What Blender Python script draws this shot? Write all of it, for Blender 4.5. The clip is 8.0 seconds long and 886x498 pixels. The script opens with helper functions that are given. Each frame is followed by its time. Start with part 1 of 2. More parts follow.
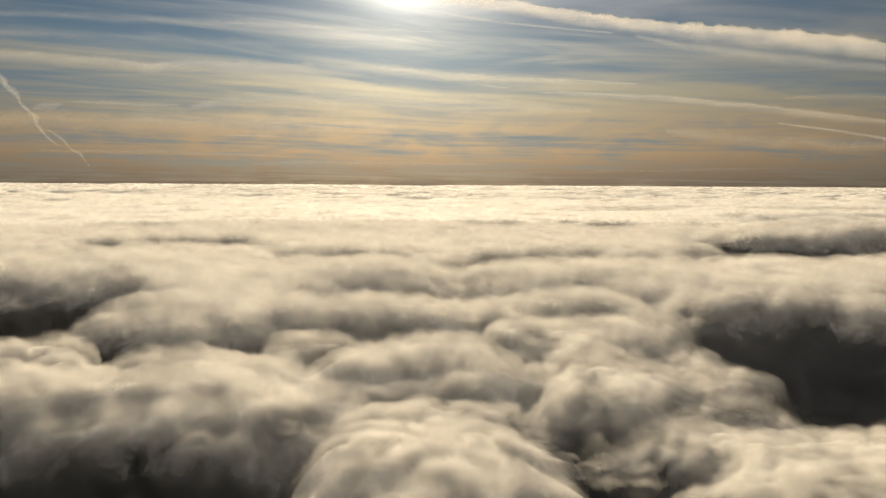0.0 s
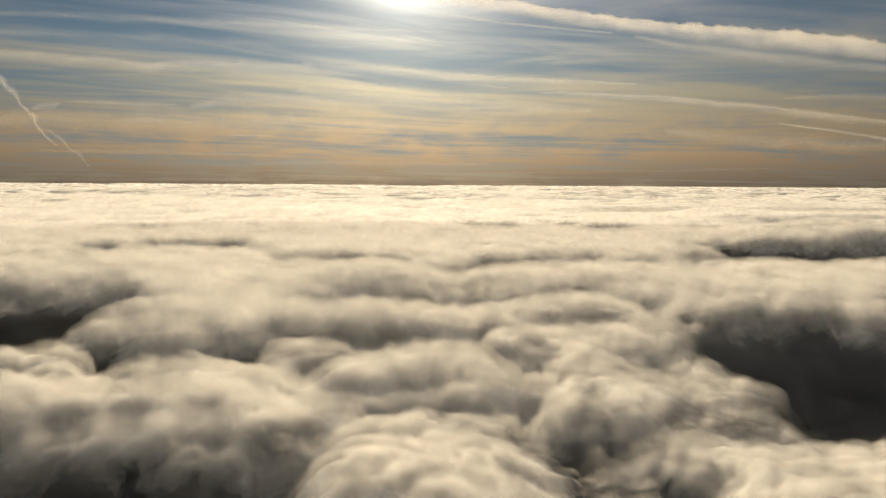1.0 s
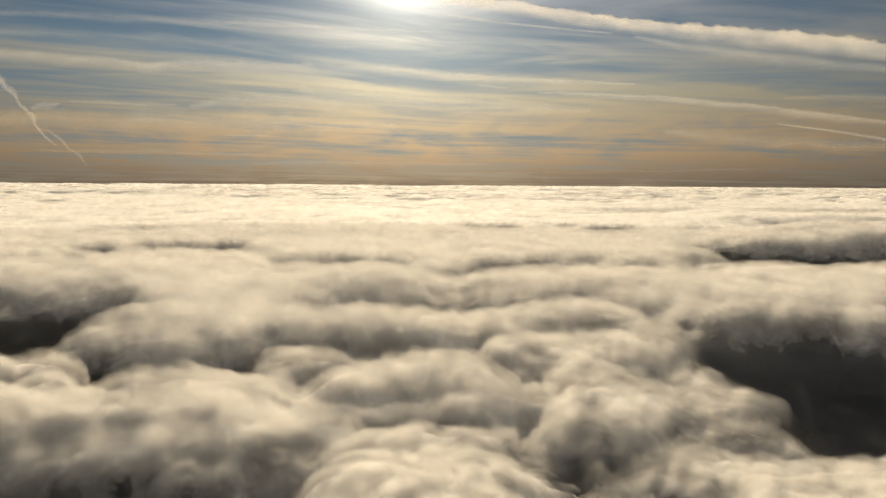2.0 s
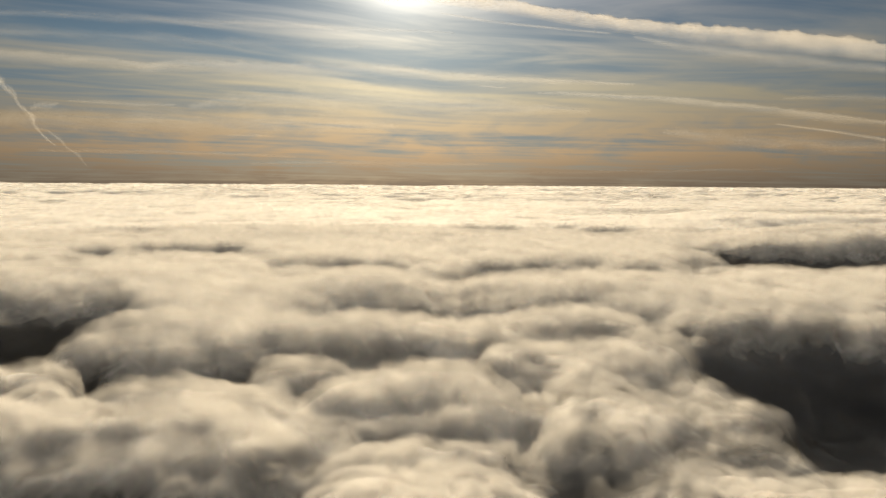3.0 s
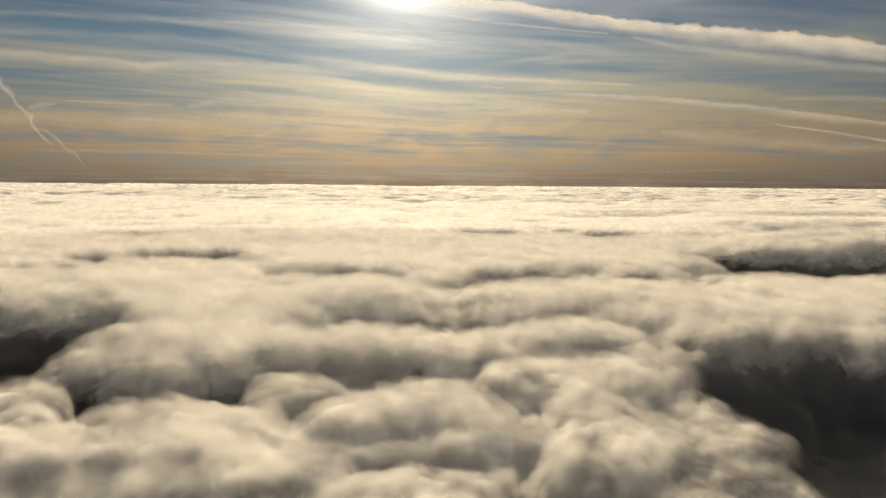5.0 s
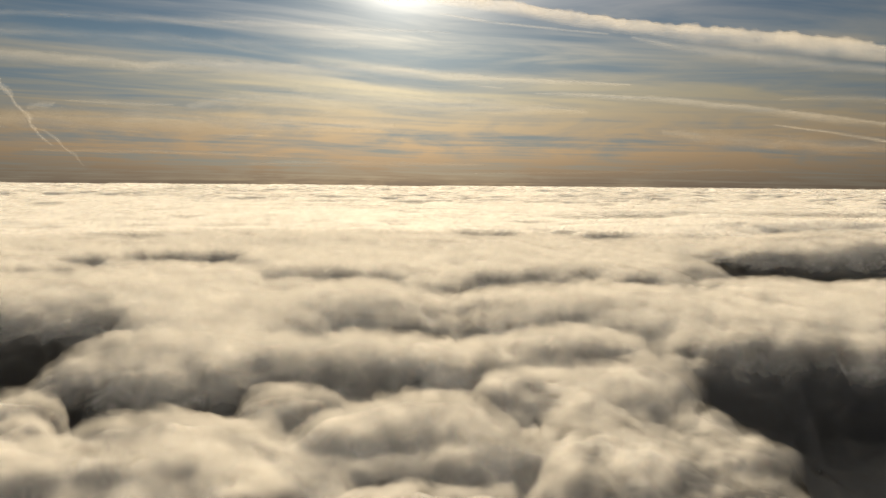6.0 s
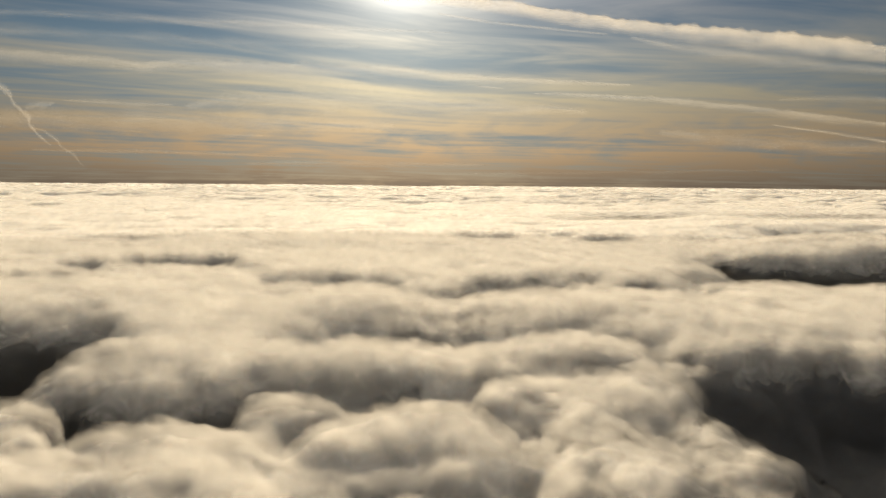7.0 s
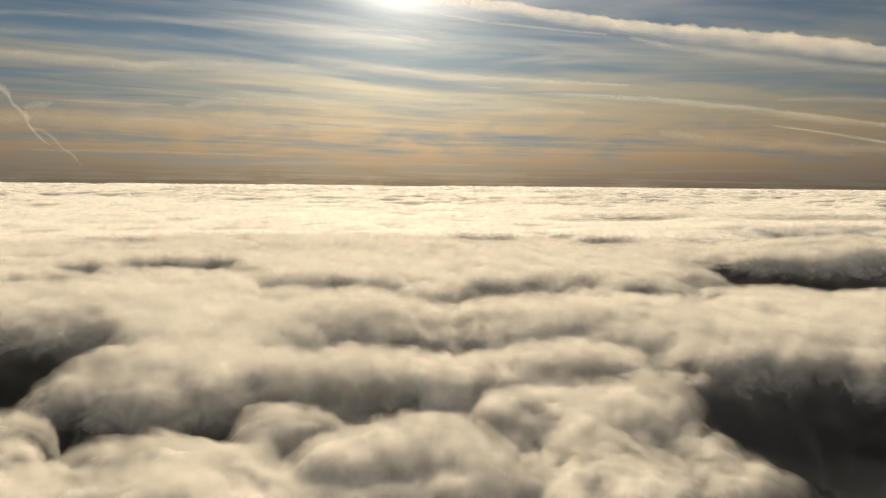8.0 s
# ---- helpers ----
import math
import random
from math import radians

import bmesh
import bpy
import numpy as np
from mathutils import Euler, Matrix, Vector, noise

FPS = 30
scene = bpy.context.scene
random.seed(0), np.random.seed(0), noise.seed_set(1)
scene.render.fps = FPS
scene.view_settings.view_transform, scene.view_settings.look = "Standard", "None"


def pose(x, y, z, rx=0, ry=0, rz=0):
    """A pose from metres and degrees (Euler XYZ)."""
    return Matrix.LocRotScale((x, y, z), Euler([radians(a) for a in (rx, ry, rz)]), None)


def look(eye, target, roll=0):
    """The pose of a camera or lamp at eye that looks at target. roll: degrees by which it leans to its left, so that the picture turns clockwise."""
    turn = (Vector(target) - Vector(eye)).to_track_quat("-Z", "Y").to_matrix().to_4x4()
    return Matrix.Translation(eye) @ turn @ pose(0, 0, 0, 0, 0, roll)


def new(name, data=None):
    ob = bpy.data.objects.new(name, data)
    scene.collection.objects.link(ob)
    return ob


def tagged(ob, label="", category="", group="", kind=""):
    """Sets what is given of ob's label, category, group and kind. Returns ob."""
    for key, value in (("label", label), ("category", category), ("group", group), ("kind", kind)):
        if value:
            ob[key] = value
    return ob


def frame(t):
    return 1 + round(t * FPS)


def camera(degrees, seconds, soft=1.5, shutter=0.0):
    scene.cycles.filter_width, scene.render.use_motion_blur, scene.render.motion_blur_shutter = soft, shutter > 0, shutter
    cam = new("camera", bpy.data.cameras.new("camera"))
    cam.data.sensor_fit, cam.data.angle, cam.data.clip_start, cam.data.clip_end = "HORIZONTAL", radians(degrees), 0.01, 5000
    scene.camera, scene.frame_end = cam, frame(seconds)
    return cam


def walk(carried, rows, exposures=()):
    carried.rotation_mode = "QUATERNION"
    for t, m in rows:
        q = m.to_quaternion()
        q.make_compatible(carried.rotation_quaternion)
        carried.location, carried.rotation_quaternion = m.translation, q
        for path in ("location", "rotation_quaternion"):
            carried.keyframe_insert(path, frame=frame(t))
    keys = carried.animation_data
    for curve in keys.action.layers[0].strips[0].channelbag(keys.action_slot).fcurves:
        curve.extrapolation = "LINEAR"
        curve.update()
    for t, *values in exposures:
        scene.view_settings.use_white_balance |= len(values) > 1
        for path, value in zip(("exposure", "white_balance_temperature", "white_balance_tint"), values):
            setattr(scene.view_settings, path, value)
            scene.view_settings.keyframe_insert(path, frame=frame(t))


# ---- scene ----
# camera: a drone that climbs slowly above a sea of clouds
cam = camera(66.0, 8.0, soft=1.5)
# seconds, x, y, z, yaw, pitch, roll
PATH = [
    (0, 0, 0, 24, -0, -5.441, 0.34),
    (0.5, 0.076, 0.606, 24.452, -0.026, -5.443, 0.353),
    (1, 0.146, 1.204, 24.911, -0.052, -5.445, 0.365),
    (1.5, 0.212, 1.795, 25.379, -0.079, -5.447, 0.378),
    (2, 0.271, 2.377, 25.855, -0.107, -5.45, 0.39),
    (2.5, 0.326, 2.951, 26.339, -0.136, -5.452, 0.403),
    (3, 0.375, 3.518, 26.831, -0.166, -5.454, 0.415),
    (3.5, 0.418, 4.077, 27.331, -0.196, -5.456, 0.428),
    (4, 0.457, 4.627, 27.84, -0.228, -5.458, 0.44),
    (4.5, 0.489, 5.17, 28.356, -0.26, -5.46, 0.453),
    (5, 0.517, 5.705, 28.881, -0.293, -5.462, 0.465),
    (5.5, 0.539, 6.232, 29.414, -0.327, -5.464, 0.478),
    (6, 0.556, 6.752, 29.954, -0.361, -5.467, 0.49),
    (6.5, 0.567, 7.263, 30.503, -0.397, -5.469, 0.502),
    (7, 0.573, 7.766, 31.06, -0.433, -5.471, 0.515),
    (7.5, 0.574, 8.262, 31.625, -0.47, -5.473, 0.527),
    (8, 0.569, 8.749, 32.198, -0.508, -5.476, 0.54),
]
walk(cam, [(t, pose(x, y, z, 90 + pitch, 0, yaw) @ pose(0, 0, 0, 0, 0, roll)) for t, x, y, z, yaw, pitch, roll in PATH])
scene.view_settings.exposure = 1.49
scene.cycles.transparent_max_bounces = 40
scene.cycles.max_bounces, scene.cycles.diffuse_bounces, scene.cycles.glossy_bounces, scene.cycles.transmission_bounces = 5, 4, 1, 2

# ---- sky and sun ----
SUN_EL, SUN_AZ = radians(18.0), radians(-3.5)   # height, and angle to the right of +y
SUN_DIR = Vector((math.sin(SUN_AZ) * math.cos(SUN_EL), math.cos(SUN_AZ) * math.cos(SUN_EL), math.sin(SUN_EL)))


class Nodes:
    """Short hand for building node trees."""

    def __init__(self, tree):
        self.tree = tree
        tree.nodes.clear()

    def put(self, value, socket):
        if isinstance(value, bpy.types.NodeSocket):
            self.tree.links.new(value, socket)
        elif value is not None:
            socket.default_value = value

    def node(self, kind, *values, **settings):
        n = self.tree.nodes.new(kind)
        for key, value in settings.items():
            setattr(n, key, value)
        for i, value in enumerate(values):
            self.put(value, n.inputs[i])
        return n

    def math(self, operation, a, b=None, c=None, clamp=False):
        return self.node("ShaderNodeMath", a, b, c, operation=operation, use_clamp=clamp).outputs[0]

    def vec(self, operation, a, b=None):
        n = self.node("ShaderNodeVectorMath", a, b, operation=operation)
        return n.outputs["Value"] if operation == "DOT_PRODUCT" else n.outputs[0]

    def xyz(self, x, y, z):
        return self.node("ShaderNodeCombineXYZ", x, y, z).outputs[0]

    def noise(self, vector, scale, detail=4.0, rough=0.55, distortion=0.0):
        n = self.node("ShaderNodeTexNoise")
        self.put(vector, n.inputs["Vector"])
        for key, value in (("Scale", scale), ("Detail", detail), ("Roughness", rough), ("Distortion", distortion)):
            n.inputs[key].default_value = value
        return n.outputs[0]

    def ramp(self, fac, *stops):
        n = self.node("ShaderNodeValToRGB", fac)
        e = n.color_ramp.elements
        while len(e) < len(stops):
            e.new(0.5)
        for el, (at, colour) in zip(e, stops):
            el.position, el.color = at, (*colour, 1) if len(colour) == 3 else colour
        return n.outputs[0]

    def step(self, value, low, high):
        n = self.node("ShaderNodeMapRange", value, low, high, 0.0, 1.0, interpolation_type="SMOOTHSTEP")
        return n.outputs[0]

    def mix(self, fac, a, b, kind="MIX"):
        n = self.node("ShaderNodeMix", data_type="RGBA", blend_type=kind)
        self.put(fac, n.inputs[0])
        self.put((*a, 1) if isinstance(a, tuple) else a, n.inputs[6])
        self.put((*b, 1) if isinstance(b, tuple) else b, n.inputs[7])
        return n.outputs[2]


world = bpy.data.worlds.new("sky")
scene.world = world
world.use_nodes = True
N = Nodes(world.node_tree)
sky = N.node("ShaderNodeTexSky", sky_type="NISHITA", sun_disc=False, sun_elevation=SUN_EL, sun_rotation=SUN_AZ, altitude=1500.0, air_density=1.0, dust_density=0.6, ozone_density=2.0)
d = N.node("ShaderNodeTexCoord").outputs["Generated"]
split = N.node("ShaderNodeSeparateXYZ", d)
dx, dy, dz = split.outputs
up = N.math("MAXIMUM", dz, 0.0)
# the high veil lies on a plane far above: its streaks narrow towards the horizon
lift = N.math("ADD", up, 0.035)
u, v = N.math("DIVIDE", dx, lift), N.math("DIVIDE", dy, lift)
turn = radians(31)
bend = N.math("MULTIPLY", N.math("MAXIMUM", u, 0.0), 0.42)
a = N.math("ADD", N.math("MULTIPLY", u, math.cos(turn)), N.math("MULTIPLY", v, math.sin(turn)))
b = N.math("ADD", N.math("SUBTRACT", N.math("MULTIPLY", v, math.cos(turn)), N.math("MULTIPLY", u, math.sin(turn))), bend)
streak = N.noise(N.xyz(N.math("MULTIPLY", a, 0.2), b, 3.0), 1.2, 5.0, 0.5, 0.9)
sheet = N.noise(N.xyz(N.math("MULTIPLY", a, 0.3), b, 9.0), 0.5, 4.0, 0.5, 0.4)
strands = N.noise(N.xyz(N.math("MULTIPLY", a, 0.6), N.math("MULTIPLY", b, 1.5), 1.0), 0.9, 6.0, 0.6, 1.6)
dense = N.step(b, 4.0, 4.7)
veil = N.math("ADD", N.math("MULTIPLY", streak, 0.40), N.math("ADD", N.math("MULTIPLY", sheet, 0.4), N.math("MULTIPLY", strands, 0.32)))
veil = N.step(N.math("ADD", veil, N.math("MULTIPLY", dense, 0.08)), 0.46, 0.74)
tuft = N.noise(N.vec("MULTIPLY", d, (7.0, 7.0, 34.0)), 1.0, 6.0, 0.6, 1.5)
veil = N.math("ADD", veil, N.math("MULTIPLY", N.math("MULTIPLY", N.math("SUBTRACT", tuft, 0.5), 2.2), N.math("SUBTRACT", 1.0, N.step(up, 0.05, 0.13))), clamp=True)
# overhead, out of view, the veil is thickened as added fill light
overhead = N.step(up, 0.28, 0.75)
veil = N.math("ADD", N.math("MULTIPLY", veil, 0.9), N.math("MULTIPLY", overhead, 0.7), clamp=True)
toward = N.math("MAXIMUM", N.vec("DOT_PRODUCT", d, tuple(SUN_DIR)), 0.0)
wide = N.math("POWER", toward, 24.0)
mid = N.math("POWER", toward, 90.0)
tight = N.math("POWER", toward, 700.0)
core = N.math("POWER", toward, 9000.0)
air = N.ramp(N.math("MULTIPLY", up, 4.0), (0.0, (0.24, 0.18, 0.13)), (0.10, (0.21, 0.19, 0.165)), (0.35, (0.20, 0.22, 0.215)), (0.7, (0.165, 0.23, 0.26)), (1.0, (0.045, 0.105, 0.17)))
lit = N.ramp(N.math("MULTIPLY", up, 4.0), (0.0, (0.30, 0.225, 0.155)), (0.18, (0.70, 0.475, 0.255)), (0.5, (0.68, 0.58, 0.37)), (1.0, (0.62, 0.60, 0.57)))
air = N.mix(0.2, air, N.mix(1.0, sky.outputs[0], (0.06, 0.06, 0.06), "MULTIPLY"))
# unseen sky overhead and behind is raised to fill the shaded cloud faces
away = N.math("POWER", toward, 5.0)
air = N.mix(1.0, air, N.mix(away, N.mix(overhead, (0.38, 0.43, 0.48), (0.82, 0.77, 0.68)), (1.0, 1.0, 1.0)), "MULTIPLY")
lit = N.mix(1.0, lit, N.mix(away, N.mix(overhead, (0.26, 0.26, 0.26), (0.82, 0.77, 0.68)), (0.75, 0.75, 0.78)), "MULTIPLY")
lit = N.mix(1.0, lit, N.mix(wide, (1.0, 1.0, 1.0), (1.95, 1.9, 1.75)), "MULTIPLY")
colour = N.mix(veil, air, lit)
for part_of_glow, tint in ((mid, (0.42, 0.39, 0.30)), (tight, (1.6, 1.52, 1.36)), (core, (8.0, 7.2, 6.0))):
    colour = N.mix(1.0, colour, N.mix(part_of_glow, (0, 0, 0), tint), "ADD")
back = N.node("ShaderNodeBackground", colour, 0.357)
N.put(back.outputs[0], N.node("ShaderNodeOutputWorld").inputs[0])

sun = new("sun", bpy.data.lights.new("sun", "SUN"))
sun.data.energy, sun.data.angle, sun.data.color = 3.2, radians(26), (1.0, 0.815, 0.55)
sun.matrix_world = look(SUN_DIR * 3000, (0, 0, 0))


# ---- materials ----
def material(name):
    m = bpy.data.materials.new(name)
    m.use_nodes = True
    return m, Nodes(m.node_tree)


def cloud_material():
    m, N = material("cloud")
    at = N.node("ShaderNodeTexCoord").outputs["Object"]
    solid = N.node("ShaderNodeAttribute", attribute_name="cover").outputs["Fac"]
    grain = N.noise(at, 0.25, 3.0, 0.6, 0.4)
    tone = N.mix(grain, (0.66, 0.64, 0.615), (0.73, 0.71, 0.68))
    relief = N.node("ShaderNodeBump", 0.25, 0.4)
    N.put(grain, relief.inputs["Height"])
    body = N.node("ShaderNodeBsdfPrincipled", subsurface_method="RANDOM_WALK")
    N.put(tone, body.inputs["Base Color"])
    N.put(0.9, body.inputs["Roughness"])
    N.put(0.5, body.inputs["Specular IOR Level"])
    N.put(1.0, body.inputs["Subsurface Weight"])
    N.put((1.0, 0.92, 0.85), body.inputs["Subsurface Radius"])
    N.put(4.5, body.inputs["Subsurface Scale"])
    N.put(relief.outputs[0], body.inputs["Normal"])
    # where its cover fades the layer is torn
    shreds = N.math("MULTIPLY", N.math("SUBTRACT", N.noise(at, 0.22, 3.0, 0.6, 0.6), 0.5), 9.0)
    edge = N.math("MULTIPLY", solid, N.math("SUBTRACT", 1.0, solid))
    solid = N.math("ADD", solid, N.math("MULTIPLY", shreds, edge), clamp=True)
    mixed = N.node("ShaderNodeMixShader", solid, N.node("ShaderNodeBsdfTransparent").outputs[0], body.outputs[0])
    N.put(mixed.outputs[0], N.node("ShaderNodeOutputMaterial").inputs[0])
    return m


def mist_material():
    """The thin outer mist: most light goes through. How thick it is at each place comes with the mesh."""
    m, N = material("mist")
    at = N.node("ShaderNodeTexCoord").outputs["Object"]
    torn = N.step(N.noise(at, 0.33, 3.5, 0.56, 0.8), 0.25, 0.66)
    alpha = N.math("MULTIPLY", N.node("ShaderNodeAttribute", attribute_name="cover").outputs["Fac"], torn)
    white = (0.78, 0.765, 0.74, 1)
    # droplets scatter alike on all sides: the light does not follow the sheet's own slope
    up = N.xyz(0.0, 0.3, 0.95)
    front, through_it, gloss = N.node("ShaderNodeBsdfDiffuse", white), N.node("ShaderNodeBsdfTranslucent", white), N.node("ShaderNodeBsdfGlossy", white, 0.9)
    for lobe in (front, through_it):
        N.put(up, lobe.inputs["Normal"])
    body = N.node("ShaderNodeMixShader", 0.4, front.outputs[0], through_it.outputs[0])
    body = N.node("ShaderNodeMixShader", 0.2, body.outputs[0], gloss.outputs[0])
    mixed = N.node("ShaderNodeMixShader", alpha, N.node("ShaderNodeBsdfTransparent").outputs[0], body.outputs[0])
    N.put(mixed.outputs[0], N.node("ShaderNodeOutputMaterial").inputs[0])
    return m


def ground_material():
    m, N = material("dark_ground")
    at = N.node("ShaderNodeTexCoord").outputs["Object"]
    p = N.node("ShaderNodeBsdfPrincipled")
    N.put(N.mix(N.noise(at, 0.03, 6.0), (0.014, 0.024, 0.045), (0.028, 0.042, 0.07)), p.inputs["Base Color"])
    N.put(0.9, p.inputs["Roughness"])
    N.put(p.outputs[0], N.node("ShaderNodeOutputMaterial").inputs[0])
    return m


def ice_material():
    """High ice cloud: thin, streaked, lit through from behind."""
    m, N = material("ice_cloud")
    alpha = N.node("ShaderNodeAttribute", attribute_name="thin").outputs["Fac"]
    tone = (0.68, 0.66, 0.63, 1)
    body = N.node("ShaderNodeMixShader", 0.8, N.node("ShaderNodeBsdfDiffuse", tone).outputs[0], N.node("ShaderNodeBsdfTranslucent", tone).outputs[0])
    mixed = N.node("ShaderNodeMixShader", alpha, N.node("ShaderNodeBsdfTransparent").outputs[0], body.outputs[0])
    N.put(mixed.outputs[0], N.node("ShaderNodeOutputMaterial").inputs[0])
    return m


CLOUD, MIST, GROUND, ICE = cloud_material(), mist_material(), ground_material(), ice_material()


# ---- smooth noise for the shapes ----
def hashed(i, j, k):
    n = np.sin(i * 127.1 + j * 311.7 + k * 74.7) * 43758.5453
    return n - np.floor(n)


def value_noise(x, y, k=0):
    """Gradient noise, about -1 to 1."""
    i, j = np.floor(x), np.floor(y)
    fx, fy = x - i, y - j
    ux, uy = fx ** 3 * (fx * (fx * 6 - 15) + 10), fy ** 3 * (fy * (fy * 6 - 15) + 10)

    def corner(a, b):
        h = hashed(i + a, j + b, k) * 2 * math.pi
        return np.cos(h) * (fx - a) + np.sin(h) * (fy - b)
    low = corner(0, 0) * (1 - ux) + corner(1, 0) * ux
    high = corner(0, 1) * (1 - ux) + corner(1, 1) * ux
    return 1.5 * (low * (1 - uy) + high * uy)


def fbm(x, y, octaves, k=0):
    total, size = 0, 1.0
    for o in range(octaves):
        total = total + size * value_noise(x, y, k + o)
        x, y, size = x * 2.03 + 17.3, y * 2.03 - 9.1, size * 0.5
    return total


def domes(x, y, k=0, soft=0.12):
    """Rounded heads that press against one another, 0 to 1."""
    i, j = np.floor(x), np.floor(y)
    total = 0
    for a in (-1, 0, 1):
        for b in (-1, 0, 1):
            px, py = i + a + hashed(i + a, j + b, k), j + b + hashed(i + a, j + b, k + 5)
            size = 0.7 + 0.5 * hashed(i + a, j + b, k + 9)
            q = ((x - px) ** 2 + (y - py) ** 2) / size ** 2
            total = total + np.exp(-q / soft)
    q = -soft * np.log(total + 1e-9)
    return 1 - np.clip(q, 0, 1.3)


# ---- the sea of clouds ----
# swells and hollows of the middle distance: x, y, half length, half width, turn, height (below zero: a hollow)
SWELLS = [
    (164.4, 262.8, 57.3, 58.8, 16, -18.3),
    (67.6, 202.5, 12.9, 14.7, -43, -7.4),
    (23.4, 206.5, 15.4, 14.6, -19, -5.1),
    (-30.6, 212.5, 21.4, 11.3, 3, -4.9),
    (-95.2, 260.9, 19.6, 18, 4, -7.9),
    (-118.4, 211.9, 10.8, 15.9, 3, -6),
    (-153.7, 274.1, 11.8, 13.4, 5, -3.4),
    (101.7, 384.8, 22.8, 28.6, 6, -5),
    (136.2, 371, 11.1, 27.4, 6, -4.8),
    (167.7, 391.2, 16.9, 26, 6, -4.6),
    (262.5, 454.8, 60.6, 37.3, 7, -7.5),
]
SWELLS += [
    (233.4, 514.4, 151.3, 89.1, 8, 3.5),
    (329.4, 725.7, 237.8, 90, 11, -4.5),
    (-121.8, 242.1, 8.6, 10.2, 4, -3.2),
    (-68.5, 242.1, 11.6, 9.5, 4, -2.4),
    (-2.5, 192.3, 14.1, 8, 3, -2.5),
    (42.2, 221.2, 14.6, 12.3, 3, -3.1),
    (96.1, 224.4, 17, 13.6, 3, -4.2),
    (30.1, 399.6, 19.9, 20, 6, -3),
    (-167.8, 355, 24.9, 13.1, 6, -2),
    (-141.5, 481.4, 22.9, 22.7, 8, -2.8),
    (-30.5, 505.4, 9.1, 24, 8, -3),
]

# banks and heads of cloud close by: x, y, half length, half width, turn, height of the top
FRONT_BANKS = [
    (-1.4, 54.4, 13.4, 12.9, 0, 1.6),
    (-0.9, 66.5, 8.3, 4.2, -4, 1),
    (35, 50.7, 15.7, 10.1, 0, 1.6),
    (26.9, 62.2, 6.5, 3.7, -3, -0.7),
    (-43, 71, 18, 7, 4, 2.0),
    (-24.5, 70, 11, 7.5, -14, 1.8),
    (-39.1, 64.8, 4.2, 3.7, 0, -1.9),
    (-24, 81.2, 8.3, 6.5, 0, 1.4),
    (-57.3, 90.5, 6.5, 5.5, 20, 1),
    (-40, 120, 23, 19, 10, 2.0),
    (-10, 118, 28, 15, 2, 2),
]
HEADS = [
    (-17.5, 93.1, 6.5, 5.5, 10, 1.5),
    (-2.2, 83.8, 10.1, 10.1, 8, 1.8),
    (4.2, 79.3, 6.5, 7.4, 20, 1.4),
    (-8.8, 81.1, 5.5, 6.5, -10, 1.6),
    (0.5, 89.2, 6.9, 4.6, 5, 2.2),
    (-12.5, 72.3, 4.6, 4.2, 0, 0.1),
    (20.5, 97, 14, 15, 0, 2.2),
    (20, 77, 13, 13.5, 0, 1.5),
    (10.1, 97.5, 4.6, 4.1, 0, 2.1),
    (30.3, 102.9, 6.4, 7.3, 10, 2.5),
    (56.5, 128.5, 6.5, 6, 0, 1.8),
    (66, 128.5, 7, 6, 0, 1.9),
    (80, 127, 10, 7, 0, 0.6),
]
EDGE_HEADS = [
    (32.8, 103.3, 4.6, 4.6, 0, 1.5),
    (33.8, 95.2, 3.7, 4.2, 20, 0.8),
    (34.3, 86.9, 4.2, 4.6, 0, 0.6),
    (33.3, 78.6, 4.2, 4.2, 0, 0.8),
    (33, 70.6, 4.6, 4.6, 30, -0.7),
    (13, 66.9, 4.6, 3.7, 10, -1),
    (-16.6, 77.6, 3.7, 3.7, 0, 0.8),
    (-33.2, 81.1, 4.6, 3.7, 0, 1.6),
    (-48, 81.2, 4.6, 3.7, 0, 1.4),
]
BACK_BANKS = [
    (195, 318, 85, 40, 8, 7.5),
    (-18.6, 164.2, 23.2, 23.2, 3, 3.9),
    (25.1, 165.8, 23.3, 23.3, 0, 2.9),
    (52, 167.3, 20.4, 23.2, 0, 3.5),
    (94, 167.6, 30.7, 26.1, 4, 3),
    (131.7, 176.2, 35.2, 27.8, 8, 4.1),
    (24.3, 125, 15.9, 14, 0, 2.3),
    (60, 147, 24, 18, 4, 2.6),
    (98, 149, 31, 19, 8, 2.6),
    (-103.3, 178.6, 39.1, 31.6, 0, 3.2),
    (-65.2, 173.1, 24.2, 27.9, 0, 3),
    (-46.7, 149.3, 21.5, 20.5, 0, 2.3),
]
BANKS = FRONT_BANKS + HEADS + EDGE_HEADS + BACK_BANKS

# deep hollows between the banks: x, y, half length, half width, turn
HOLLOWS = [
    (-86.5, 134.3, 25.8, 22.1, 20),
    (-76.4, 112.2, 16.6, 14.7, 50),
    (-46, 92, 23.9, 8.3, 6),
    (-22.1, 89.2, 8.3, 3.7, 0),
    (-12, 100.3, 14.7, 5.1, 0),
    (48, 92, 11.5, 25, 0),
    (72, 94, 20, 30, 0),
    (43, 70, 8.5, 17, 0),
    (-33.1, 52.4, 20.2, 9.2, 4),
    (16.6, 56.1, 8.3, 4.6, 0),
    (-13.3, 62.6, 3.7, 5.5, 0),
    (-42.3, 103, 8.3, 4.6, 30),
]
SHEET, FLOOR = -3.0, -16.0   # between the banks, and at the bottom of the hollows

def ease(x):
    x = np.clip(x, 0, 1)
    return x * x * (3 - 2 * x)


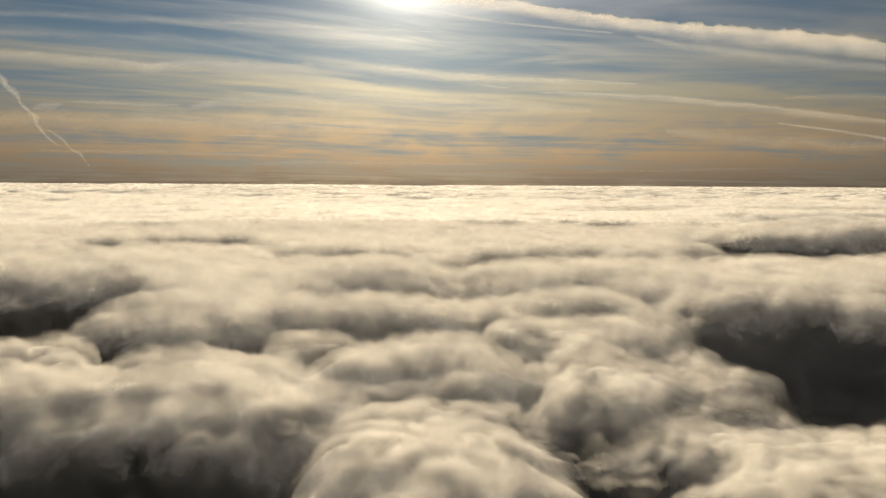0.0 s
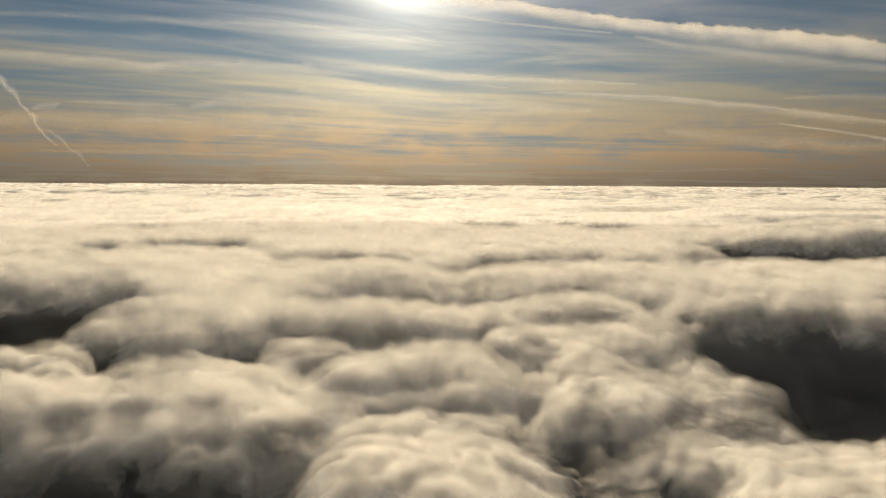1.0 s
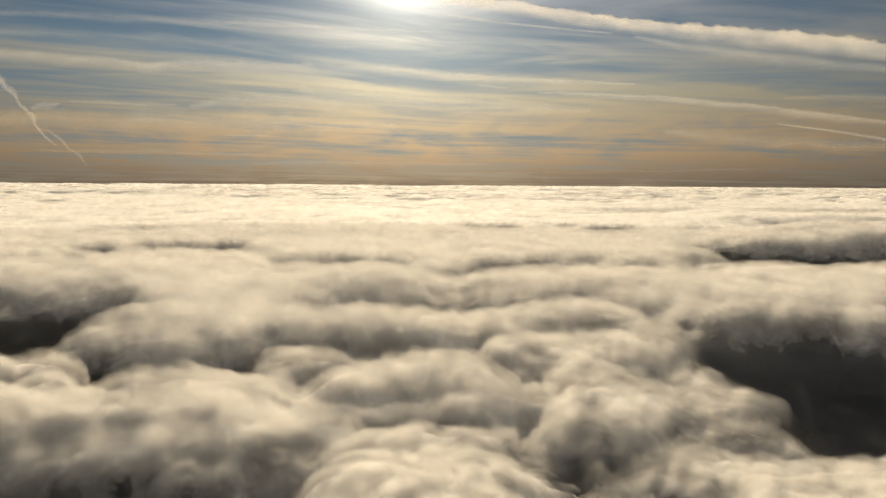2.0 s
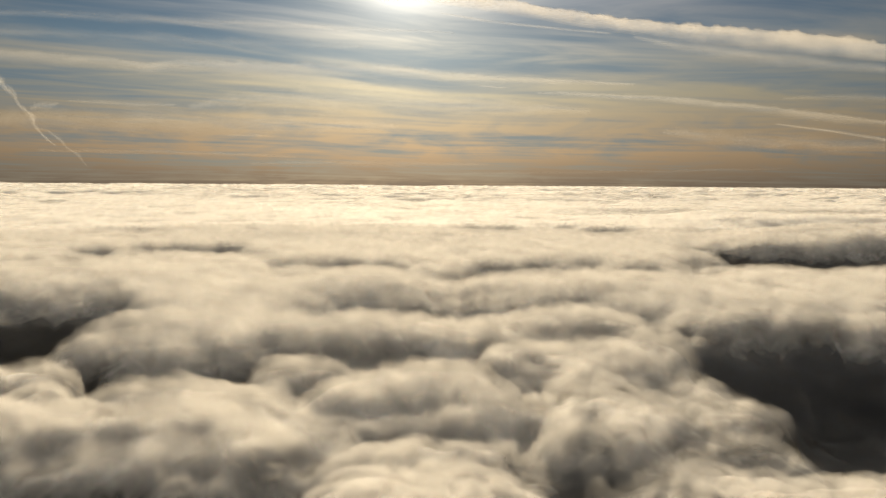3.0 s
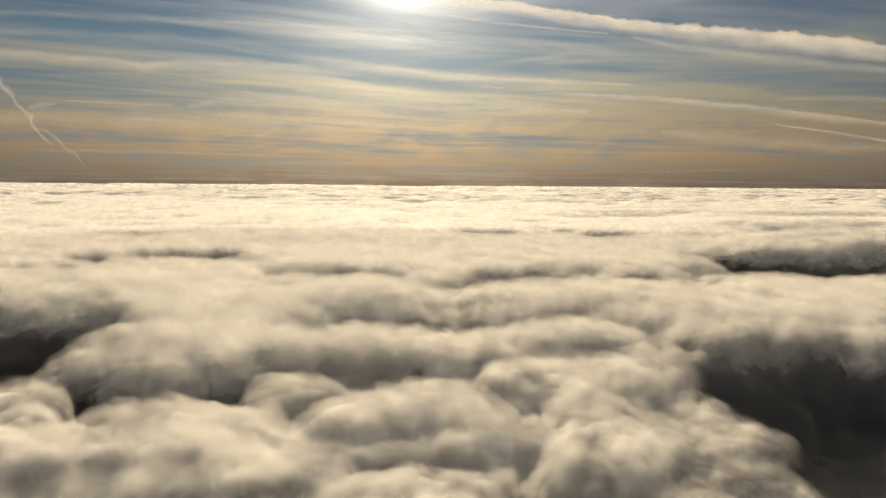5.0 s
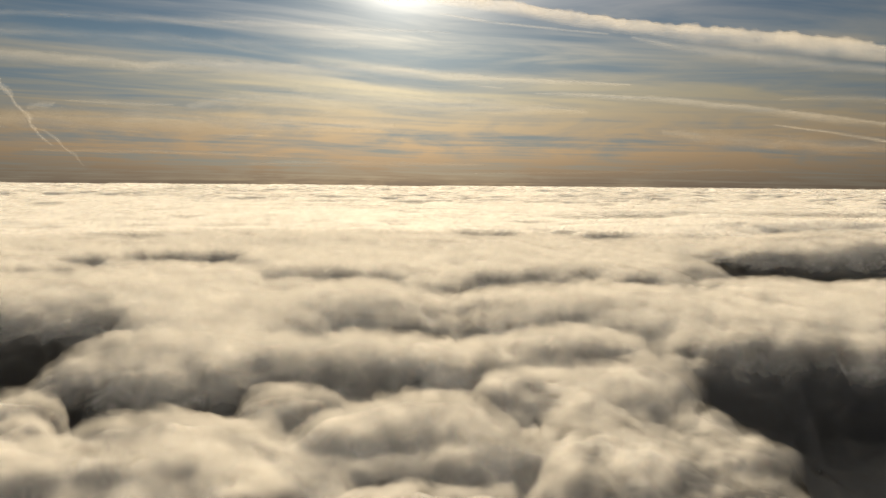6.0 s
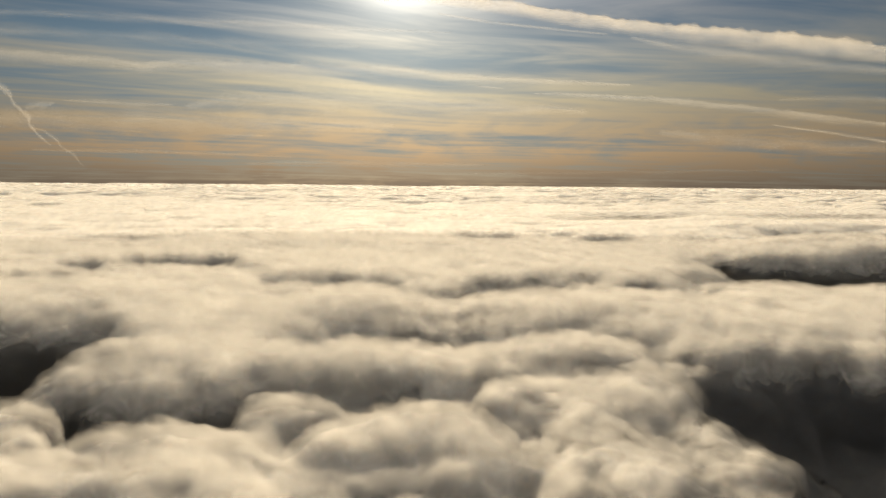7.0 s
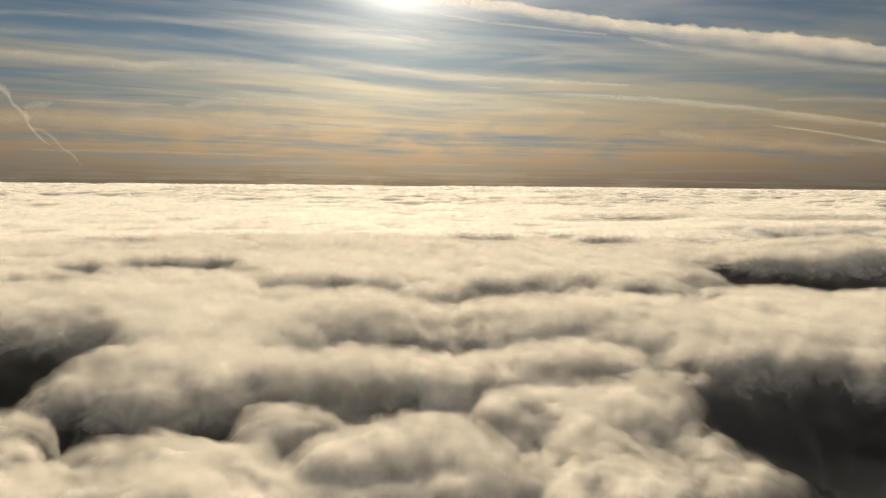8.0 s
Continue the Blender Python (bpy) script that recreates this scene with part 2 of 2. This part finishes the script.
def deck_height(x, y):
    r = np.hypot(x, y)
    wx = x + 2.2 * fbm(x / 15, y / 15, 2, 3) + 0.4 * fbm(x / 4, y / 4, 2, 7)
    wy = y + 2.6 * fbm(x / 17, y / 17, 2, 13) + 0.5 * fbm(x / 4.5, y / 4.5, 2, 17)
    # the open deck, far away
    loose = 9 * ease((r - 190) / 200)
    wx, wy = wx + loose * fbm(x / 45, y / 45, 3, 81), wy + loose * fbm(x / 50, y / 50, 3, 85)
    far = ease((r - 150) / 500)
    z = (0.7 + 0.8 * far) * fbm(wx / 90, wy / 70, 2, 21)
    clusters = ease(0.35 + 1.2 * fbm(x / 420, y / 300, 2, 25) + 0.4 * ease((x + 300) / 1500))
    z = z + 15.0 * ease((r - 800) / 500) * clusters * (ease((domes(wx / 42, wy / 32, 23) - 0.45) / 0.4) - 0.5)
    z = z + 2.6 * ease((r - 190) / 60) * (1 - ease((r - 700) / 500)) * ease(0.45 + 1.5 * fbm(x / 120, y / 90, 2, 27)) * (ease((domes(wx / 34, wy / 24, 29) - 0.3) / 0.5) - 0.6)
    fx = wx + 2.3 * fbm(x / 9, y / 9, 2, 91)
    fy = wy + 2.3 * fbm(x / 9, y / 9, 2, 95)
    for cx, cy, a, b, turn, h in SWELLS:
        c, s = math.cos(radians(turn)), math.sin(radians(turn))
        u, v = ((fx - cx) * c + (fy - cy) * s) / a, ((fy - cy) * c - (fx - cx) * s) / b
        if h > 0:
            z = z + h * ease((1.25 - np.sqrt(u * u + v * v)) / 0.85)
        else:
            # a hollow: a sharp rim on one side, a long rounded shoulder on the other
            ends = ease((1.35 - np.hypot(u, 0.5 * v)) / 0.85)
            fall = ease((v + 1.15) / 0.5) * (1 - ease((v + 0.35) / 1.65))
            rim = np.exp(-((v + 1.45) / 0.6) ** 2)
            z = z + ends * (h * fall + min(0.12, -0.03 * h) * rim)
    # close by the layer breaks up into rounded banks over deep hollows
    open_deck = np.maximum(ease((y - 165) / 45), ease((np.abs(x) - 0.85 * y - 25) / 30))
    deep = 0
    for cx, cy, a, b, turn in HOLLOWS:
        c, s = math.cos(radians(turn)), math.sin(radians(turn))
        u, v = ((fx - cx) * c + (fy - cy) * s) / a, ((fy - cy) * c - (fx - cx) * s) / b
        deep = np.maximum(deep, ease((1.3 - np.hypot(u, v)) / 0.8))
    z = SHEET + (z - SHEET) * open_deck + (FLOOR - SHEET) * deep * (1 - open_deck)
    swell = 1.25
    total = np.exp(z / swell)
    for cx, cy, a, b, turn, top in BANKS:
        c, s = math.cos(radians(turn)), math.sin(radians(turn))
        u, v = ((fx - cx) * c + (fy - cy) * s) / a, ((fy - cy) * c - (fx - cx) * s) / b
        q = u * u + v * v
        drop = min(4.4 + 2 * max(0, top - 4), max(1.8, 0.34 * min(a, b)))
        total = total + np.exp((top - 0.7 - drop * q * (0.6 + 0.4 * q)).clip(-40, 40) / swell)
    z = swell * np.log(total)
    return z + 0.8 + 8.0 * ease((r - 1200) / 3600)


def deck_points(x, y):
    """Places on the deck with its heads upon heads, and the way out of the cloud there."""
    r = np.hypot(x, y)
    z = deck_height(x, y)
    e = 1.0
    nx, ny = (z - deck_height(x + e, y)) / e, (z - deck_height(x, y + e)) / e
    size = np.sqrt(nx * nx + ny * ny + 1)
    nx, ny, nz = nx / size, ny / size, 1 / size
    lumps = ease(0.5 + fbm(x / 40, y / 40, 2, 31))
    near = (1 - 0.8 * ease((r - 150) / 450)) * (0.25 + 0.75 * ease((z + 13) / 11))
    lx, ly = x + 0.9 * fbm(x / 5, y / 5, 2, 3) + 0.4 * z, y + 0.9 * fbm(x / 5, y / 5, 2, 13) - 1.5 * z
    out = (0.25 + 0.65 * lumps) * (domes(lx / 9.5, ly / 8.5, 51, 0.12) - 0.7)
    out = out + (0.22 + 0.6 * lumps) * (domes(lx / 3.8, ly / 3.5, 61, 0.07) - 0.7)
    out = near * (out + (0.1 + 0.3 * lumps) * (domes(lx / 1.6, ly / 1.5, 65, 0.07) - 0.7))
    return x + nx * out, y + ny * out, z + nz * out, nx, ny, nz


def grid_mesh(name, xs, ys, zs):
    rows, cols = zs.shape
    me = bpy.data.meshes.new(name)
    me.vertices.add(rows * cols)
    me.vertices.foreach_set("co", np.stack([xs, ys, zs], -1).astype(np.float32).ravel())
    n = np.arange(rows * cols).reshape(rows, cols)
    nxt = np.roll(n, -1, 1)
    quads = np.stack([n[:-1], nxt[:-1], nxt[1:], n[1:]], -1).reshape(-1, 4)
    me.loops.add(quads.size)
    me.loops.foreach_set("vertex_index", quads.ravel().astype(np.int32))
    me.polygons.add(len(quads))
    me.polygons.foreach_set("loop_start", np.arange(0, quads.size, 4, dtype=np.int32))
    me.polygons.foreach_set("use_smooth", np.ones(len(quads), dtype=bool))
    me.update(calc_edges=True)
    me.validate()
    return me


def build_deck():
    fine = np.arange(-43, 43.01, 0.25)
    rest = np.arange(45.0, 315.1, 2.5)
    angle = np.radians(np.concatenate([fine, rest]))
    radius = np.concatenate([np.linspace(0.5, 44, 24), np.geomspace(45, 4960, 800)])
    t, r = np.meshgrid(angle, radius)
    x, y = r * np.sin(t), r * np.cos(t)
    x, y, z = deck_points(x, y)[:3]
    me = grid_mesh("cloud_sea", x, y, z)
    cover = layer_cover(z - thinness(x, y), 0.5 + 0.22 * fbm(x / 9, y / 9, 4, 101), 0.03)
    me.attributes.new("cover", "FLOAT", "POINT").data.foreach_set("value", cover.astype(np.float32).ravel())
    ob = new("cloud_sea", me)
    me.materials.append(CLOUD)
    return tagged(ob, "cream-white rolling sea of clouds with dark hollows", "cloud sea", kind="stuff")


def thinness(x, y):
    """By how many metres the near edge of the layer is thinner, in patches, and more so to the east."""
    edge = 1 - ease((np.hypot(x, y) - 85) / 80)
    patches = ease(0.42 + 0.75 * fbm(x / 15, y / 10, 3, 141) + 0.4 * np.tanh((x - 12) / 14))
    return edge * (0.2 + (0.9 + 1.1 * ease((x + 5) / 20)) * patches)


def layer_cover(height, torn, least):
    """The layer, some metres thick, fades with depth: stands in for shade in hollows."""
    return np.maximum(ease((height + 6 * (torn - 0.5) + 5.2) / 6.6) ** 1.6, least)


def mist_cover(x, y, z, f, k, dense):
    """How thick the mist is: torn, and more so further out."""
    run = y - 1.5 * z
    broad = 0.5 + 0.22 * fbm(x / 10 + 0.1 * k, run / 10, 3, 111)
    torn = 0.6 * broad + 0.4 * (0.5 + 0.34 * fbm(x / 2.6 + 0.2 * k, run / 2.6, 2, 121))
    return dense * ease((torn - 0.3 * f - 0.1) / 0.32) * layer_cover(z - thinness(x, y), broad, 0.025)


def build_mist(parent, reach, rows, step, layers, thick, dense):
    """Sheets of thin mist over the deck, one above the other, in one mesh."""
    angle = np.radians(np.arange(-41, 41.01, step))
    t, r = np.meshgrid(angle, np.geomspace(*reach, rows))
    x, y = r * np.sin(t), r * np.cos(t)
    x, y, z, nx, ny, nz = deck_points(x, y)
    near = 1 - 0.75 * ease((r - 80) / 120)
    verts, faces, depth = [], [], []
    n = np.arange(z.size).reshape(z.shape)
    quads = np.stack([n[:-1, :-1], n[:-1, 1:], n[1:, 1:], n[1:, :-1]], -1).reshape(-1, 4)
    for k in range(layers):
        f = (k + 1) / layers
        puff = 0.4 * fbm(x / 11 + 0.04 * k, y / 11, 2, 71) + 0.15 * fbm(x / 2.6, y / 2.6 + 0.05 * k, 2, 77)
        g = thick * f * np.minimum(r, 120) * (1 + near * puff) * np.clip(1 + z / 3.5, 0.15, 1)
        verts.append(np.stack([x + 0.6 * nx * g, y + 0.6 * ny * g, z + nz * g], -1).reshape(-1, 3))
        faces.append(quads + k * z.size)
        depth.append(mist_cover(x, y, z + nz * g, f, k, dense).ravel())
    verts, quads, depth = np.concatenate(verts), np.concatenate(faces), np.concatenate(depth)
    me = bpy.data.meshes.new("mist")
    me.vertices.add(len(verts))
    me.vertices.foreach_set("co", verts.astype(np.float32).ravel())
    me.loops.add(quads.size)
    me.loops.foreach_set("vertex_index", quads.ravel().astype(np.int32))
    me.polygons.add(len(quads))
    me.polygons.foreach_set("loop_start", np.arange(0, quads.size, 4, dtype=np.int32))
    me.polygons.foreach_set("use_smooth", np.ones(len(quads), dtype=bool))
    me.update(calc_edges=True)
    me.attributes.new("cover", "FLOAT", "POINT").data.foreach_set("value", depth.astype(np.float32))
    me.materials.append(MIST)
    ob = new("mist", me)
    ob.parent = parent
    return tagged(ob, "thin translucent outer mist of the clouds", kind="stuff")


deck = build_deck()
build_mist(deck, (38, 420), 230, 0.28, 12, 0.023, 0.22)
build_mist(deck, (420, 4940), 190, 0.33, 4, 0.02, 0.25)

# ---- loose puffs at the edges of the hollows ----
def cloud_puff(label, x, y, z, wide, deep, tall, seed, dense=0.2):
    """A small loose head of cloud: nested thin shells, lumpy and torn."""
    bm = bmesh.new()
    layer = bm.verts.layers.float.new("cover")
    for k in range(7):
        f = (k + 1) / 7
        start = len(bm.verts)
        bmesh.ops.create_icosphere(bm, subdivisions=4, radius=1.0)
        bm.verts.ensure_lookup_table()
        for v in bm.verts[start:]:
            p = v.co.copy()
            q = p * 1.6 + Vector((seed, 0.07 * k, 2 * seed))
            bump = 1 + 0.38 * noise.noise(q) + 0.2 * abs(noise.noise(q * 2.3)) + 0.1 * noise.noise(q * 5.1)
            p *= (0.3 + 0.7 * f) * bump
            if p.z < 0:
                p.z *= 0.6
            v.co = (p.x * wide, p.y * deep, p.z * tall)
            torn = 0.5 + 0.3 * noise.noise(q * 1.1) + 0.25 * noise.noise(q * 3.7)
            v[layer] = dense * min(1.0, max(0.0, (torn - 0.3 * f - 0.05) / 0.4))
        if k:
            bm.faces.new((bm.verts[last], bm.verts[start], bm.verts[start + 1]))
        last = start
    for face in bm.faces:
        face.smooth = True
    me = bpy.data.meshes.new("cloud_puff")
    bm.to_mesh(me)
    bm.free()
    me.materials.append(MIST)
    ob = tagged(new("cloud_puff", me), label, "cloud", group="loose cloud puffs")
    ob.location = (x, y, z)
    return ob


cloud_puff("small round cream puff adrift in a dark cleft", -14.6, 63.2, 0.6, 1.2, 1.1, 0.85, 1.3, 0.12)
cloud_puff("torn tan puff in a dark channel", 14.0, 56.5, -0.8, 2.2, 2, 1.5, 6.1, 0.1)
cloud_puff("torn tan puff in a dark channel", 17.2, 56.0, -0.7, 1.7, 1.8, 1.3, 7.7, 0.1)

# ---- high ice clouds ----
FAR = 4700.0


def ice_streak(name, label, category, thin, ragged, path, lean=0.0):
    """A long soft streak along points (degrees to the right, degrees up, half width in degrees): nested thin shells."""
    path = np.array(path)
    k = np.linspace(0, len(path) - 1, 14 * len(path))
    az, el, hw = (np.interp(k, np.arange(len(path)), path[:, c]) for c in range(3))
    for _ in range(6):
        az[1:-1], el[1:-1], hw[1:-1] = ((q[:-2] + 2 * q[1:-1] + q[2:]) / 4 for q in (az, el, hw))
    seed = abs(path[0, 0]) * 3.7 + abs(path[0, 1])
    az, el, hw = np.radians(az), np.radians(el), np.radians(hw)
    dist = FAR * hw * 1.15
    centre = FAR * np.stack([np.sin(az) * np.cos(el), np.cos(az) * np.cos(el), np.sin(el)], -1)
    ahead = np.gradient(centre, axis=0)
    ahead /= np.linalg.norm(ahead, axis=1)[:, None]
    out = centre / FAR
    rise = np.cross(out, ahead)
    rise *= np.sign(rise[:, 2:3] + 1e-9)
    run = np.concatenate([[0], np.cumsum(np.linalg.norm(np.diff(centre, axis=0), axis=1))])
    bm = bmesh.new()
    layer = bm.verts.layers.float.new("thin")
    ends = []
    for size in (0.15, 0.32, 0.49, 0.66, 0.83, 1.0):
        rings = []
        for i in range(len(run)):
            wide = dist[i] * size
            top = 1 + ragged * float(fbm(np.array(run[i] / 60 + size * 0.3), np.array(seed), 3))
            base = 1 + 0.5 * ragged * float(fbm(np.array(run[i] / 110 + size * 0.3), np.array(seed + 7.0), 3))
            sway = 0.5 * ragged * dist[i] * float(value_noise(np.array(run[i] / 200), np.array(seed + 3.0)))
            ring = []
            for a in range(12):
                c, s = math.cos(a * math.pi / 6), math.sin(a * math.pi / 6)
                p = centre[i] + rise[i] * (sway + lean * (dist[i] - wide) + wide * s * (top if s > 0 else base * (1 - 0.45 * lean))) + out[i] * wide * 0.6 * c
                vert = bm.verts.new(p)
                torn = 0.5 + 0.3 * float(fbm(np.array(run[i] / 260), np.array(seed + a * 0.25 + size), 4)) + 0.1 * float(value_noise(np.array(run[i] / 40), np.array(seed + a * 0.9 + 3 * size)))
                vert[layer] = thin * min(1.0, max(0.0, (torn - 0.2) / 0.5))
                ring.append(vert)
            rings.append(ring)
        strips = list(zip(rings, rings[1:]))
        if ends:
            strips += [(ends[0], rings[0]), (ends[1], rings[-1])]
        ends = rings[0], rings[-1]
        for low, high in strips:
            for a in range(12):
                bm.faces.new((low[a], low[a - 1], high[a - 1], high[a])).smooth = True
    me = bpy.data.meshes.new(name)
    bm.to_mesh(me)
    bm.free()
    me.materials.append(ICE)
    return tagged(new(name, me), label, category, group="contrails" if name == "contrail" else "cirrus streaks")


ice_streak("contrail", "broad white spreading contrail with a ragged upper edge", "contrail", 0.081, 0.28,
           [(-10.12, 15.27, 0.22), (-3.79, 14.97, 0.34), (0.81, 14.72, 0.44), (5.41, 14.24, 0.59), (9.96, 13.47, 0.63), (14.39, 12.63, 0.63), (18.67, 11.89, 0.7), (22.74, 11.24, 0.78), (26.6, 10.57, 0.85), (30.21, 9.89, 0.74), (34.88, 8.89, 0.66)], 0.8)
ice_streak("contrail", "faint grey veil drifting off a broad contrail", "contrail", 0.01426, 0.2,
           [(15.28, 11.85, 0.14), (18.7, 11.01, 0.33), (22.78, 10.19, 0.52), (26.65, 9.44, 0.57), (30.26, 8.86, 0.38), (34.93, 7.95, 0.28)])
ice_streak("contrail", "hair-thin pale contrail close under the sun", "contrail", 0.01957, 0.1,
           [(-0.11, 13.93, 0.07), (3.59, 13.34, 0.14), (8.17, 12.81, 0.12), (13.53, 12.17, 0.07)])
ice_streak("contrail", "kinked steep pale contrail breaking up", "contrail", 0.0216, 1.1,
           [(-33.1, 8.6, 0.16), (-32.6, 7.7, 0.15), (-32.3, 7.0, 0.2), (-31.6, 6.3, 0.2), (-31.3, 5.6, 0.15), (-30.6, 4.9, 0.15), (-30.45, 4.2, 0.12), (-29.9, 3.5, 0.11), (-29.2, 2.9, 0.06)])
ice_streak("contrail", "short wavy tail end of a steep contrail", "contrail", 0.01296, 1.1,
           [(-30.3, 4.1, 0.06), (-29.6, 3.9, 0.11), (-28.9, 3.3, 0.12), (-28.5, 2.75, 0.12), (-27.8, 2.3, 0.1), (-27.24, 1.45, 0.04)])
ice_streak("contrail", "thin straight cream contrail low in the sky", "contrail", 0.02333, 0.15,
           [(25.82, 4.95, 0.04), (27.26, 4.7, 0.09), (29.82, 4.25, 0.1), (32.87, 3.6, 0.12), (35.23, 3.07, 0.09)])
ice_streak("cirrus_streak", "small feathered cream cirrus wisp", "cirrus", 0.009708, 0.5,
           [(-30.69, 5.41, 0.14), (-30.05, 5.69, 0.28), (-29.42, 5.65, 0.28), (-28.92, 5.92, 0.09)])
ice_streak("cirrus_streak", "long cream cirrus streak with a crisp upper edge", "cirrus", 0.01938, 0.3,
           [(7.82, 7.72, 0.05), (10.1, 7.61, 0.19), (13.68, 7.36, 0.26), (18.01, 6.98, 0.28), (22.56, 6.32, 0.33), (26.84, 5.66, 0.38), (29.77, 5.13, 0.38), (32.54, 4.7, 0.28), (35.15, 4.28, 0.24)], 0.6)
ice_streak("cirrus_streak", "tiny bright cirrus dash", "cirrus", 0.01765, 0.5,
           [(2.96, 8.37, 0.05), (4.12, 8.24, 0.1), (5.28, 8.15, 0.05)])
ice_streak("cirrus_streak", "short cream cirrus dash", "cirrus", 0.01091, 0.5,
           [(-28.27, 6.13, 0.07), (-25.69, 6.13, 0.19), (-23.38, 6.14, 0.19), (-20.98, 6.22, 0.07)])
ice_streak("cirrus_streak", "wide cream cirrus band, brightest under the sun", "cirrus", 0.01652, 0.3,
           [(-34.08, 8.78, 0.47), (-30.14, 8.86, 0.57), (-26.94, 8.96, 0.47), (-23.17, 8.79, 0.43), (-19.97, 9.18, 0.57), (-15.78, 9.1, 0.71), (-10.06, 9.27, 0.66), (-3.67, 9.28, 0.57), (0.98, 8.94, 0.43), (10.2, 8.53, 0.24), (15.52, 8.23, 0.09)], 0.6)
ice_streak("cirrus_streak", "pale lilac cirrus streak high in the sky", "cirrus", 0.008742, 0.25,
           [(-33.95, 11.53, 0.19), (-30.01, 11.92, 0.24), (-24.97, 12.21, 0.33), (-16.99, 12.53, 0.33), (-11.68, 12.62, 0.28), (-3.67, 12.59, 0.19), (0.95, 12.48, 0.09)])
ice_streak("cirrus_streak", "faint lilac cirrus band high in the sky", "cirrus", 0.005824, 0.25,
           [(-34.01, 10.31, 0.24), (-28.67, 10.81, 0.38), (-21.13, 11.06, 0.47), (-12.71, 11.22, 0.47), (-6.42, 11.31, 0.19)])
ice_streak("cirrus_streak", "thin orange cirrus line low in the sky", "cirrus", 0.005345, 0.5,
           [(-30.4, 2.54, 0.07), (-28.64, 2.52, 0.14), (-23.36, 2.61, 0.19), (-17.2, 2.59, 0.14), (-11.94, 2.43, 0.07)])
ice_streak("cirrus_streak", "soft orange cirrus strip low in the sky", "cirrus", 0.004804, 0.5,
           [(-15.49, 1.83, 0.09), (-11.94, 1.98, 0.24), (-3.65, 1.95, 0.28), (3.87, 1.97, 0.09)])
ice_streak("cirrus_streak", "feathery orange cirrus patch low in the sky", "cirrus", 0.00777, 0.4,
           [(17.8, 4.56, 0.19), (21.58, 4.06, 0.62), (27.07, 3.53, 0.66), (33.03, 2.99, 0.47), (35.37, 2.78, 0.28)])
ice_streak("cirrus_streak", "thin orange cirrus line close above the horizon", "cirrus", 0.003, 0.5,
           [(0.59, 1.2, 0.05), (3.88, 1.22, 0.1), (8.08, 1.3, 0.1), (17.06, 1.46, 0.14), (26.41, 1.62, 0.07)])
ice_streak("cirrus_streak", "pale cream cirrus streak", "cirrus", 0.006792, 0.3,
           [(26.16, 6.76, 0.09), (28.74, 6.75, 0.19), (31.2, 6.58, 0.28), (35.16, 6.11, 0.33)])
ice_streak("cirrus_streak", "broad golden cirrus sheet under the sun", "cirrus", 0.01013, 0.5,
           [(-20.05, 6.15, 0.19), (-14.96, 7.03, 0.85), (-8.27, 7.26, 1.14), (-0.87, 7.08, 1.04), (5.66, 6.66, 0.66), (12.06, 6.25, 0.19)])
ice_streak("cirrus_streak", "broad dull gold cirrus sheet", "cirrus", 0.00756, 0.5,
           [(-34.29, 4.52, 0.47), (-28.91, 4.77, 0.76), (-21.3, 5.02, 0.85), (-12.79, 5.12, 0.76), (-3.66, 5.09, 0.38)])
ice_streak("cirrus_streak", "short bright cirrus dash in golden haze", "cirrus", 0.006792, 0.5,
           [(-17.38, 4.0, 0.05), (-16.53, 4.03, 0.14), (-15.23, 4.07, 0.14), (-13.69, 4.06, 0.05)])

# dark floor, seen through the faded layer, deepens the shade in the hollows
bm = bmesh.new()
bmesh.ops.create_circle(bm, cap_ends=True, segments=96, radius=4990)
me = bpy.data.meshes.new("ground")
bm.to_mesh(me)
bm.free()
ground = new("ground", me)
ground.location.z = -160
me.materials.append(GROUND)
tagged(ground, "dark shaded land below the clouds", "ground", kind="structure")
